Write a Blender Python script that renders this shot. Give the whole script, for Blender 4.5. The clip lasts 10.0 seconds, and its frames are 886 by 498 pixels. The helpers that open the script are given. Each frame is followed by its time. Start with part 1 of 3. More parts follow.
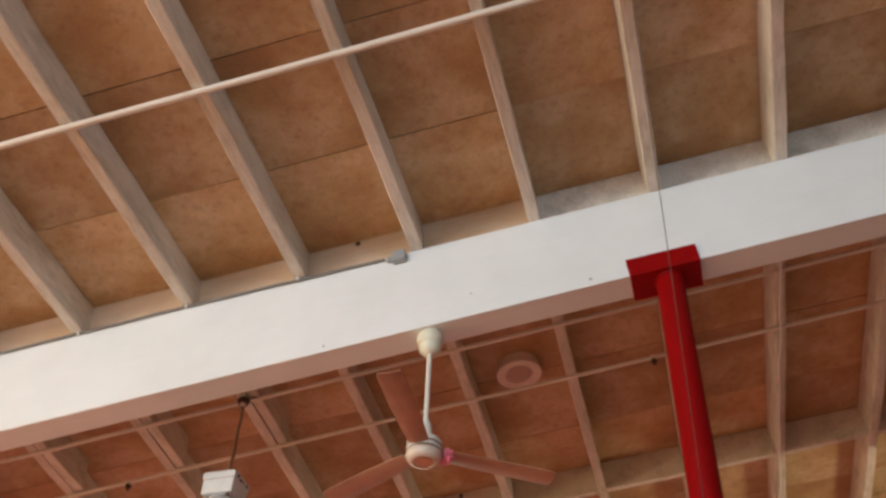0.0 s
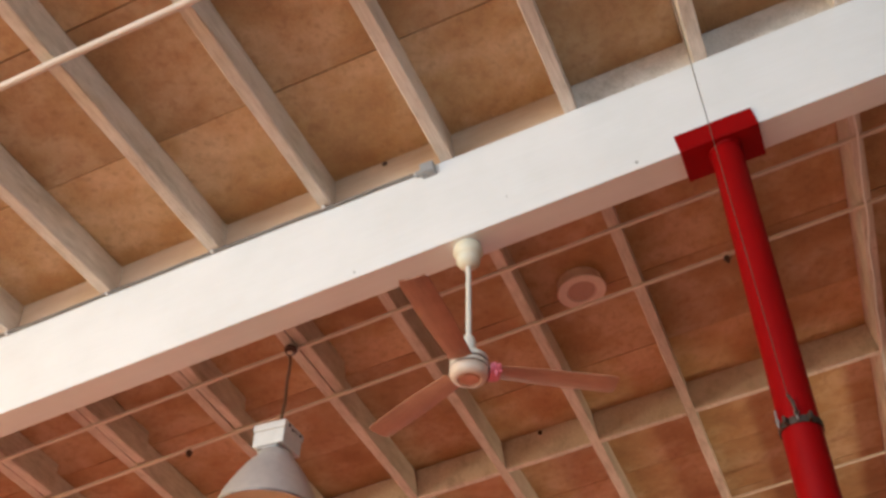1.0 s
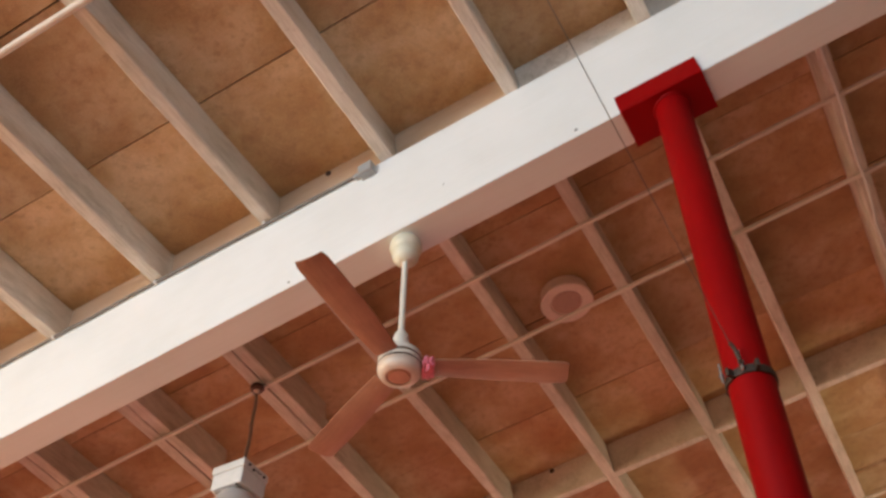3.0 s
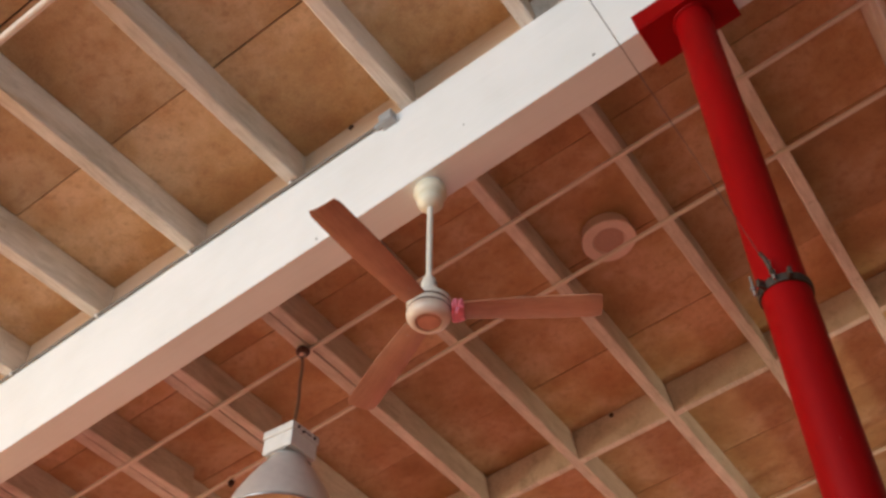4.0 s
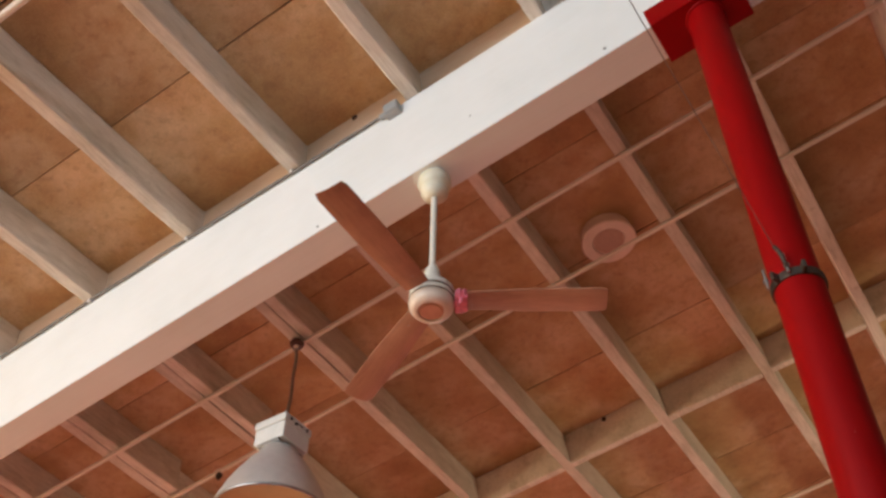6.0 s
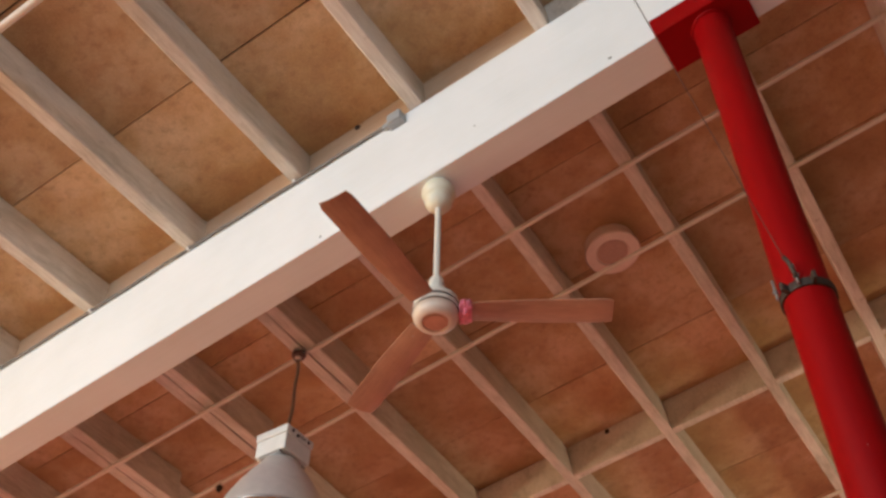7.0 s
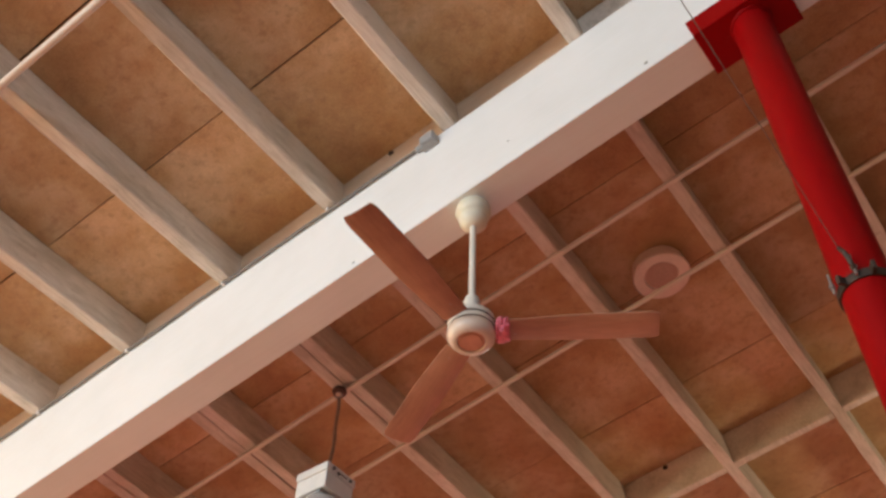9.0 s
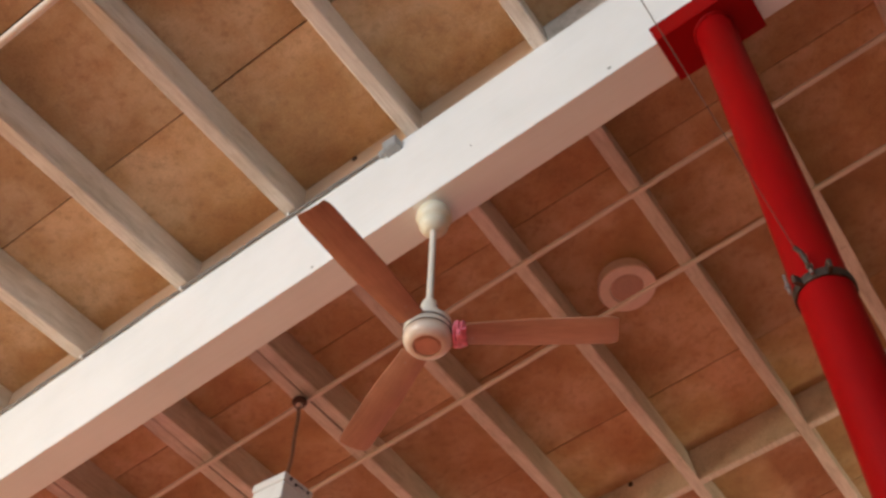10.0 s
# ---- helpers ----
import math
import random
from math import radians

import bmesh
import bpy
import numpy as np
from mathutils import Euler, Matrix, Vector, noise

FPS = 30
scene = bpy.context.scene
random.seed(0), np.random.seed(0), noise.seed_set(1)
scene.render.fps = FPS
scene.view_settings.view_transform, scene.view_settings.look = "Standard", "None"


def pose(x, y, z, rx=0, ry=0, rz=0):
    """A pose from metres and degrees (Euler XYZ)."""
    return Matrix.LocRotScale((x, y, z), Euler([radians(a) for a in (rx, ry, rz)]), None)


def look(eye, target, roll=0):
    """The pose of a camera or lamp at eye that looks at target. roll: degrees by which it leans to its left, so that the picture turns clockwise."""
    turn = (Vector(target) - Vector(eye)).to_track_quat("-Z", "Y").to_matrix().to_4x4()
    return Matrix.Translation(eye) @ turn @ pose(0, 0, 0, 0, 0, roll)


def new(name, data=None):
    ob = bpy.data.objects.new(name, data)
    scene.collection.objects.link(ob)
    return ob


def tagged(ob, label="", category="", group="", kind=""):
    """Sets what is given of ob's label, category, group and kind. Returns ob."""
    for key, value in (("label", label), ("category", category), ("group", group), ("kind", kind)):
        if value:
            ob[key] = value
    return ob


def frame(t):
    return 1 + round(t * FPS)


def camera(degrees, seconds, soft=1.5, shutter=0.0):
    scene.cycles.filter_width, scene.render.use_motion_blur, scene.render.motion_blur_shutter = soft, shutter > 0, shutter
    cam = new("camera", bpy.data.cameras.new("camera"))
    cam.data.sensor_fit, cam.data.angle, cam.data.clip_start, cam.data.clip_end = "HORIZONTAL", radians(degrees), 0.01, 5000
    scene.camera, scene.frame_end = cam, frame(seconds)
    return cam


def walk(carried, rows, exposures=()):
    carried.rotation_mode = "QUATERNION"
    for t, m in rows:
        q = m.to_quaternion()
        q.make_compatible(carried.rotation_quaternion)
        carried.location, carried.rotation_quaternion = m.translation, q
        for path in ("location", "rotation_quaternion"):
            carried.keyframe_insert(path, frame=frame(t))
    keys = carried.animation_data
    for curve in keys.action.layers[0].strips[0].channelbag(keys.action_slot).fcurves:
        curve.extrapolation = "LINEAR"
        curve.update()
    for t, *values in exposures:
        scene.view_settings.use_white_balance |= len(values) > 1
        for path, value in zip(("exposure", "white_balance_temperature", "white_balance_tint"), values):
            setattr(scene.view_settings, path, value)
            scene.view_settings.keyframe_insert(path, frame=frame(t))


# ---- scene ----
cam = camera(48.08, 10.0, soft=2.8, shutter=0.5)
ROWS = [
    (0.0, 1.7522, 0.3273, 1.5194, 134.235, -2.089, 14.795),
    (0.5, 1.8108, 0.5976, 1.5964, 135.141, -0.647, 18.729),
    (1.0, 1.8214, 0.8779, 1.5953, 132.536, -0.715, 23.001),
    (1.5, 1.8394, 1.0249, 1.5682, 133.519, -0.659, 21.597),
    (2.0, 1.8842, 1.2082, 1.5702, 133.38, -1.111, 22.366),
    (2.2, 1.942, 1.2979, 1.5784, 134.695, -1.105, 23.713),
    (3.3, 2.1138, 1.6846, 1.5716, 137.759, -0.425, 31.807),
    (3.5, 2.127, 1.7331, 1.5716, 137.131, -0.306, 33.595),
    (4.0, 2.1414, 1.7824, 1.5791, 135.916, -0.007, 35.448),
    (4.5, 2.1404, 1.8095, 1.5821, 135.687, -1.323, 35.893),
    (5.0, 2.1135, 1.7992, 1.5696, 135.845, -0.819, 35.882),
    (5.5, 2.0773, 1.7905, 1.5729, 135.782, -0.473, 35.004),
    (5.7, 2.0654, 1.7984, 1.5582, 136.035, -0.734, 33.769),
    (7.0, 2.0266, 1.8178, 1.5764, 137.112, -0.756, 33.54),
    (7.5, 2.0238, 1.8114, 1.5713, 137.106, -0.652, 34.597),
    (8.0, 2.0039, 1.8342, 1.5732, 136.597, -0.689, 35.284),
    (8.5, 1.9856, 1.9348, 1.5874, 136.683, -0.464, 35.923),
    (9.0, 1.9766, 2.0117, 1.6049, 140.176, -1.934, 37.037),
    (9.5, 1.9739, 2.0668, 1.6155, 140.462, -0.984, 37.077),
    (10.0, 1.976, 2.1174, 1.6081, 141.568, -1.448, 35.595),
]
walk(cam, [(t, pose(x, y, z, rx, ry, rz)) for t, x, y, z, rx, ry, rz in ROWS], [(0.0, -0.3), (0.45, -0.02), (10.0, -0.02)])

# ---- world and light ----
world = bpy.data.worlds.new("sky")
scene.world = world
world.use_nodes = True
wn = world.node_tree.nodes
sky = wn.new("ShaderNodeTexSky")
sky.sky_type, sky.sun_disc = "NISHITA", False
sky.sun_elevation, sky.sun_rotation = radians(42), radians(200)
world.node_tree.links.new(sky.outputs[0], wn["Background"].inputs[0])
wn["Background"].inputs[1].default_value = 0.1


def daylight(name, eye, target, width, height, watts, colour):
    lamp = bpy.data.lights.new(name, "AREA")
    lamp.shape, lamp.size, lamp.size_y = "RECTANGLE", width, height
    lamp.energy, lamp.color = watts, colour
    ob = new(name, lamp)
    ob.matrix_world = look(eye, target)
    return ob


# sky light in the openings of the hall
daylight("daylight_south", (-2.2, -3.97, 4.0), (-2.2, 4.0, 2.3), 4.4, 0.9, 405, (0.90, 0.95, 1.0))
# cool second lamp, added to tint the beam's right end bluish
daylight("daylight_south", (3.0, -3.97, 4.05), (2.6, 4.0, 4.05), 3.0, 0.9, 130, (0.52, 0.79, 1.0))
daylight("daylight_west", (-7.44, 0.0, 1.95), (-3.0, -1.0, 0.9), 5.2, 2.0, 410, (1.0, 0.83, 0.47))
daylight("daylight_east", (4.77, 6.84, 2.75), (2.2, 7.3, 4.7), 0.5, 0.8, 46, (1.0, 0.88, 0.60))
# unseen lamp added over the hall's far end, for red bounce off the floor
daylight("fill_far_floor", (-3.3, 10.2, 4.45), (-3.3, 10.2, 0.0), 4.6, 2.2, 430, (1.0, 0.95, 0.90))

# ---- materials ----


def material(name):
    m = bpy.data.materials.new(name)
    m.use_nodes = True
    return m, m.node_tree.nodes, m.node_tree.links, m.node_tree.nodes["Principled BSDF"]


def coords(n, l, scale=(1, 1, 1), jitter=True):
    tc, mp = n.new("ShaderNodeTexCoord"), n.new("ShaderNodeMapping")
    mp.inputs["Scale"].default_value = scale
    l.new(tc.outputs["Object"], mp.inputs["Vector"])
    if jitter:
        info, mul = n.new("ShaderNodeObjectInfo"), n.new("ShaderNodeMath")
        mul.operation, mul.inputs[1].default_value = "MULTIPLY", 37.0
        l.new(info.outputs["Random"], mul.inputs[0])
        l.new(mul.outputs[0], mp.inputs["Location"])
    return mp.outputs["Vector"]


def grain(n, l, vec, scale, detail=6, rough=0.6):
    t = n.new("ShaderNodeTexNoise")
    t.inputs["Scale"].default_value, t.inputs["Detail"].default_value, t.inputs["Roughness"].default_value = scale, detail, rough
    l.new(vec, t.inputs["Vector"])
    return t.outputs["Fac"]


def ramp(n, l, fac, stops):
    r = n.new("ShaderNodeValToRGB")
    while len(r.color_ramp.elements) < len(stops):
        r.color_ramp.elements.new(0.5)
    for e, (p, c) in zip(r.color_ramp.elements, stops):
        e.position, e.color = p, (*c, 1) if len(c) == 3 else c
    l.new(fac, r.inputs["Fac"])
    return r.outputs["Color"]


def mix(n, l, fac, a, b, mode="MIX"):
    m = n.new("ShaderNodeMix")
    m.data_type, m.blend_type = "RGBA", mode
    if isinstance(fac, float):
        m.inputs["Factor"].default_value = fac
    else:
        l.new(fac, m.inputs["Factor"])
    for sock, v in ((m.inputs["A"], a), (m.inputs["B"], b)):
        if isinstance(v, tuple):
            sock.default_value = (*v, 1)
        else:
            l.new(v, sock)
    return m.outputs["Result"]


def relief(n, l, bsdf, height, strength, distance=0.002):
    b = n.new("ShaderNodeBump")
    b.inputs["Strength"].default_value, b.inputs["Distance"].default_value = strength, distance
    l.new(height, b.inputs["Height"])
    l.new(b.outputs["Normal"], bsdf.inputs["Normal"])


def painted(name, light, dark, rough=0.55, streak=(6, 1, 6), strength=0.25, metal=0.0, contrast=(0.35, 0.7), fine=60):
    """Paint or wash over a grained ground: two colours, broad stains and a fine grain along one axis."""
    m, n, l, b = material(name)
    v, vs = coords(n, l), coords(n, l, streak)
    broad, lines = grain(n, l, v, 2.3), grain(n, l, vs, fine, 8, 0.65)
    c = ramp(n, l, broad, [(contrast[0], dark), (contrast[1], light)])
    c = mix(n, l, 0.35, c, ramp(n, l, lines, [(0.3, dark), (0.62, light)]))
    l.new(c, b.inputs["Base Color"])
    b.inputs["Roughness"].default_value, b.inputs["Metallic"].default_value = rough, metal
    relief(n, l, b, lines, strength)
    return m


def plain(name, colour, rough=0.5, metal=0.0, spread=0.12, scale=25):
    m, n, l, b = material(name)
    f = grain(n, l, coords(n, l), scale)
    dark = tuple(c * (1 - spread * 2) for c in colour)
    l.new(ramp(n, l, f, [(0.3, dark), (0.65, colour)]), b.inputs["Base Color"])
    b.inputs["Roughness"].default_value, b.inputs["Metallic"].default_value = rough, metal
    relief(n, l, b, f, 0.12)
    return m


def board_material():
    """Pressed chip board: fine flakes, cloudy stains, brown water marks; each board a little different."""
    m, n, l, b = material("chip_board")
    v = coords(n, l, jitter=False)
    geo = n.new("ShaderNodeNewGeometry")
    off = n.new("ShaderNodeVectorMath")
    off.operation = "MULTIPLY_ADD"
    off.inputs[1].default_value = (1, 1, 1)
    l.new(v, off.inputs[0])
    spin = n.new("ShaderNodeCombineXYZ")
    k = n.new("ShaderNodeMath")
    k.operation, k.inputs[1].default_value = "MULTIPLY", 9.0
    l.new(geo.outputs["Random Per Island"], k.inputs[0])
    l.new(k.outputs[0], spin.inputs["Z"])
    l.new(spin.outputs[0], off.inputs[2])
    vec = off.outputs[0]
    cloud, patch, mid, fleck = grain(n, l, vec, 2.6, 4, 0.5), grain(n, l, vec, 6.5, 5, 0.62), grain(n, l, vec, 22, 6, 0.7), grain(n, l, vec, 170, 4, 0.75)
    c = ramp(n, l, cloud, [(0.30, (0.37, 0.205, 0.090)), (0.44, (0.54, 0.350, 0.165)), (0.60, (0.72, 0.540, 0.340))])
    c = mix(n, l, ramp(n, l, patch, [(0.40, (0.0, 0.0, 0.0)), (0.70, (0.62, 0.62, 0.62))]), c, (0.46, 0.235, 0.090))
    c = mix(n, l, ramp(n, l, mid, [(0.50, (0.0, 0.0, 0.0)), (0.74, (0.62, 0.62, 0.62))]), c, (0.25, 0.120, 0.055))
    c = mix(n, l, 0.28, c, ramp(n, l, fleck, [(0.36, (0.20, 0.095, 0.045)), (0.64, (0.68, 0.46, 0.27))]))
    tone = n.new("ShaderNodeHueSaturation")
    vary = n.new("ShaderNodeMapRange")
    vary.inputs["To Min"].default_value, vary.inputs["To Max"].default_value = 0.84, 1.14
    l.new(geo.outputs["Random Per Island"], vary.inputs["Value"])
    l.new(vary.outputs[0], tone.inputs["Value"])
    l.new(c, tone.inputs["Color"])
    l.new(tone.outputs[0], b.inputs["Base Color"])
    b.inputs["Roughness"].default_value = 0.72
    relief(n, l, b, fleck, 0.3)
    return m


def whitewash():
    """Thin whitewash over sawn timber: grain lines, grey-olive dirt, scuffed and knotty places."""
    m, n, l, b = material("whitewashed_joist")
    v, along = coords(n, l), coords(n, l, (13, 0.8, 13))
    broad, dirt, lines, scuff = grain(n, l, v, 1.4, 4, 0.5), grain(n, l, coords(n, l, (3.5, 1.2, 3.5)), 2.2, 6, 0.68), grain(n, l, along, 9, 8, 0.65), grain(n, l, v, 26, 6, 0.7)
    c = ramp(n, l, broad, [(0.32, (0.62, 0.54, 0.46)), (0.6, (0.84, 0.77, 0.70))])
    c = mix(n, l, ramp(n, l, dirt, [(0.46, (0.0, 0.0, 0.0)), (0.68, (0.85, 0.85, 0.85))]), c, (0.40, 0.355, 0.275))
    c = mix(n, l, 0.38, c, ramp(n, l, lines, [(0.34, (0.40, 0.31, 0.22)), (0.60, (0.84, 0.77, 0.68))]))
    c = mix(n, l, ramp(n, l, scuff, [(0.60, (0.0, 0.0, 0.0)), (0.72, (0.6, 0.6, 0.6))]), c, (0.40, 0.32, 0.24))
    l.new(c, b.inputs["Base Color"])
    b.inputs["Roughness"].default_value = 0.75
    relief(n, l, b, lines, 0.45)
    return m


def floor_material():
    m, n, l, b = material("terracotta_tiles")
    br = n.new("ShaderNodeTexBrick")
    br.inputs["Scale"].default_value = 1.0
    br.inputs["Brick Width"].default_value, br.inputs["Row Height"].default_value, br.inputs["Mortar Size"].default_value = 0.3, 0.3, 0.006
    br.offset = 0.0
    v = coords(n, l, jitter=False)
    l.new(v, br.inputs["Vector"])
    br.inputs["Color1"].default_value, br.inputs["Color2"].default_value, br.inputs["Mortar"].default_value = (0.51, 0.140, 0.142, 1), (0.45, 0.118, 0.120, 1), (0.28, 0.16, 0.12, 1)
    l.new(mix(n, l, 0.3, br.outputs["Color"], ramp(n, l, grain(n, l, v, 3), [(0.3, (0.40, 0.10, 0.06)), (0.7, (0.54, 0.16, 0.10))])), b.inputs["Base Color"])
    b.inputs["Roughness"].default_value = 0.5
    return m


def chip_paint(m):
    """Small pale chips and rubbed places in the red paint, and a duller gloss."""
    n, l = m.node_tree.nodes, m.node_tree.links
    b = n["Principled BSDF"]
    b.inputs["Specular IOR Level"].default_value = 0.10
    old = b.inputs["Base Color"].links[0].from_socket
    chips = ramp(n, l, grain(n, l, coords(n, l, (1, 1, 0.35)), 34, 5, 0.7), [(0.715, (0.0, 0.0, 0.0)), (0.74, (0.8, 0.8, 0.8))])
    rubbed = ramp(n, l, grain(n, l, coords(n, l, (1, 1, 0.3)), 7, 5, 0.6), [(0.55, (0.0, 0.0, 0.0)), (0.75, (0.5, 0.5, 0.5))])
    c = mix(n, l, rubbed, old, (0.20, 0.004, 0.005))
    l.new(mix(n, l, chips, c, (0.42, 0.30, 0.27)), b.inputs["Base Color"])


BOARD = board_material()
JOIST = whitewash()
BLOCK = painted("stained_blocking", (0.66, 0.50, 0.36), (0.50, 0.33, 0.20), 0.7, (0.9, 12, 6), 0.3, contrast=(0.32, 0.6), fine=9)
BATTEN = painted("whitewashed_batten", (0.82, 0.74, 0.65), (0.66, 0.58, 0.49), 0.7, (0.7, 14, 14), 0.3, fine=9)
BEAM = painted("white_beam_paint", (0.85, 0.86, 0.86), (0.77, 0.78, 0.77), 0.45, (0.4, 8, 14), 0.30, contrast=(0.3, 0.6), fine=7)
RED = painted("red_gloss_paint", (0.30, 0.002, 0.003), (0.235, 0.0016, 0.0025), 0.46, (8, 8, 1), 0.1, fine=7)
chip_paint(RED)
CREAM = plain("cream_plastic", (0.80, 0.77, 0.62), 0.35, spread=0.04)
IVORY = plain("ivory_enamel", (0.80, 0.76, 0.68), 0.3, spread=0.05)
HUB = plain("bronze_enamel", (0.76, 0.64, 0.54), 0.3, 0.0, spread=0.06)
COPPER = plain("copper_badge", (0.56, 0.31, 0.20), 0.3, 0.4)
GROOVE = plain("dull_bronze_groove", (0.13, 0.085, 0.06), 0.5)
ROSE = plain("brown_bakelite", (0.10, 0.045, 0.035), 0.4, spread=0.1)
DARKLINE = plain("dark_rubber", (0.03, 0.028, 0.025), 0.6)
BLADE = painted("brown_blade_veneer", (0.50, 0.265, 0.165), (0.27, 0.120, 0.070), 0.28, (1.2, 10, 10), 0.12, contrast=(0.36, 0.62), fine=9)
PINK = plain("pink_ribbon", (0.95, 0.26, 0.36), 0.6, spread=0.2, scale=60)
STEEL = plain("galvanised_steel", (0.48, 0.48, 0.47), 0.4, 0.85, spread=0.2)
RUST = plain("rusty_iron", (0.09, 0.065, 0.05), 0.6, 0.5, spread=0.25, scale=60)
GREYBOX = plain("grey_junction_plastic", (0.36, 0.37, 0.38), 0.5, spread=0.1)
WHITEBOX = plain("white_enamel_housing", (0.78, 0.78, 0.76), 0.35, spread=0.05)
SPUN = plain("spun_aluminium", (0.66, 0.63, 0.60), 0.38, 0.35, spread=0.05)
# amber is the boards' reflection, put into the glass colour
LENS = plain("board_reflection_lens", (0.58, 0.37, 0.15), 0.15, spread=0.10, scale=6)
CABLE = plain("grey_cable", (0.20, 0.18, 0.165), 0.55)
FLEX = plain("brown_grey_flex", (0.34, 0.26, 0.21), 0.4, spread=0.15, scale=30)
CORD = plain("white_cable", (0.82, 0.80, 0.77), 0.5, spread=0.05)
PIPE = painted("dusty_white_pipe", (0.76, 0.66, 0.56), (0.62, 0.50, 0.40), 0.5, (1, 6, 6), 0.15, fine=8)
PLASTIC = plain("pink_tinged_white_plastic", (0.82, 0.68, 0.60), 0.5, spread=0.05)
GRILLE = plain("speaker_mesh", (0.54, 0.36, 0.29), 0.6, spread=0.1, scale=120)
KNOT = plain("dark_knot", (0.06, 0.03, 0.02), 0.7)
PLASTER = painted("wall_plaster", (0.42, 0.36, 0.29), (0.36, 0.30, 0.24), 0.85, (1, 1, 1), 0.2, fine=20)
TILES = floor_material()
# ochre picked for its warm bounce, no known floor finish
OCHRE_BOUNCE = painted("ochre_bounce_floor", (0.53, 0.32, 0.185), (0.43, 0.25, 0.14), 0.7, (1, 1, 1), 0.2)
YARD = painted("yard_concrete", (0.42, 0.39, 0.35), (0.33, 0.30, 0.27), 0.9, (1, 1, 1), 0.2)

# ---- building helpers ----
SLOPE = radians(7.0)
# the roof's own axes: x up the slope along the main beam, y along the joists, z square to the boards
ROOF = Matrix.Translation((0.6, 0, 4.95)) @ Matrix.Rotation(-SLOPE, 4, "Y") @ Matrix.Translation((-0.6, 0, -4.75))
BASE = 4.75      # underside of the joists
DECK = 4.96      # underside of the boards
FRONT = 3.683    # face of the main beam
BACK = 3.832


def part(name, bm, mat, parent=None, label="", smooth=False, at=None):
    me = bpy.data.meshes.new(name)
    bmesh.ops.recalc_face_normals(bm, faces=bm.faces)
    bm.to_mesh(me)
    bm.free()
    me.materials.append(mat)
    if smooth:
        for p in me.polygons:
            p.use_smooth = True
        me.set_sharp_from_angle(angle=radians(38))
    ob = new(name, me)
    if parent:
        ob.parent = parent
    if at is not None:
        ob.matrix_basis = at
    return tagged(ob, label)


def empty(name, at):
    ob = new(name)
    ob.matrix_basis = at
    return ob


def box(lo, hi, bevel=0.0, bm=None, m=None):
    bm = bm or bmesh.new()
    c = [(a + b) / 2 for a, b in zip(lo, hi)]
    s = [b - a for a, b in zip(lo, hi)]
    made = bmesh.ops.create_cube(bm, size=1, matrix=Matrix.Translation(c) @ Matrix.Diagonal((*s, 1)))["verts"]
    if bevel:
        edges = list({e for v in made for e in v.link_edges})
        made = bmesh.ops.bevel(bm, geom=edges, offset=bevel, segments=2, affect="EDGES", profile=0.6)["verts"]
    if m is not None:
        bmesh.ops.transform(bm, matrix=m, verts=[v for v in made if v.is_valid])
    return bm


def turned(profile, segments=40, bm=None, m=None):
    """A closed form turned about z from (radius, height) pairs."""
    bm = bm or bmesh.new()
    rings = []
    for r, z in profile:
        if r < 1e-6:
            rings.append([bm.verts.new((0, 0, z))])
        else:
            rings.append([bm.verts.new((r * math.cos(a), r * math.sin(a), z)) for a in [2 * math.pi * i / segments for i in range(segments)]])
    for a, b in zip(rings, rings[1:]):
        for i in range(segments):
            j = (i + 1) % segments
            quad = [a[i % len(a)], a[j % len(a)], b[j % len(b)], b[i % len(b)]]
            quad = list(dict.fromkeys(quad))
            if len(quad) > 2:
                bm.faces.new(quad)
    if m is not None:
        bmesh.ops.transform(bm, matrix=m, verts=[v for r in rings for v in r])
    return bm


def tube(points, radius, segments=10, bm=None):
    """A round bar along a line of points, closed at both ends."""
    bm = bm or bmesh.new()
    pts = [Vector(p) for p in points]
    rings = []
    for i, p in enumerate(pts):
        d = (pts[min(i + 1, len(pts) - 1)] - pts[max(i - 1, 0)]).normalized()
        side = d.orthogonal().normalized() if i == 0 else (side - d * side.dot(d)).normalized()
        up = d.cross(side)
        rings.append([bm.verts.new(p + radius * (math.cos(a) * side + math.sin(a) * up)) for a in [2 * math.pi * k / segments for k in range(segments)]])
    for a, b in zip(rings, rings[1:]):
        for k in range(segments):
            bm.faces.new((a[k], a[(k + 1) % segments], b[(k + 1) % segments], b[k]))
    bm.faces.new(rings[0]), bm.faces.new(rings[-1])
    return bm


def hoop(radius, thick, bm=None, m=None, segments=32, sides=8):
    bm = bm or bmesh.new()
    grid = [[bm.verts.new(((radius + thick * math.cos(b)) * math.cos(a), (radius + thick * math.cos(b)) * math.sin(a), thick * math.sin(b)))
             for b in [2 * math.pi * k / sides for k in range(sides)]] for a in [2 * math.pi * i / segments for i in range(segments)]]
    for i in range(segments):
        for k in range(sides):
            bm.faces.new((grid[i][k], grid[(i + 1) % segments][k], grid[(i + 1) % segments][(k + 1) % sides], grid[i][(k + 1) % sides]))
    if m is not None:
        bmesh.ops.transform(bm, matrix=m, verts=[v for r in grid for v in r])
    return bm


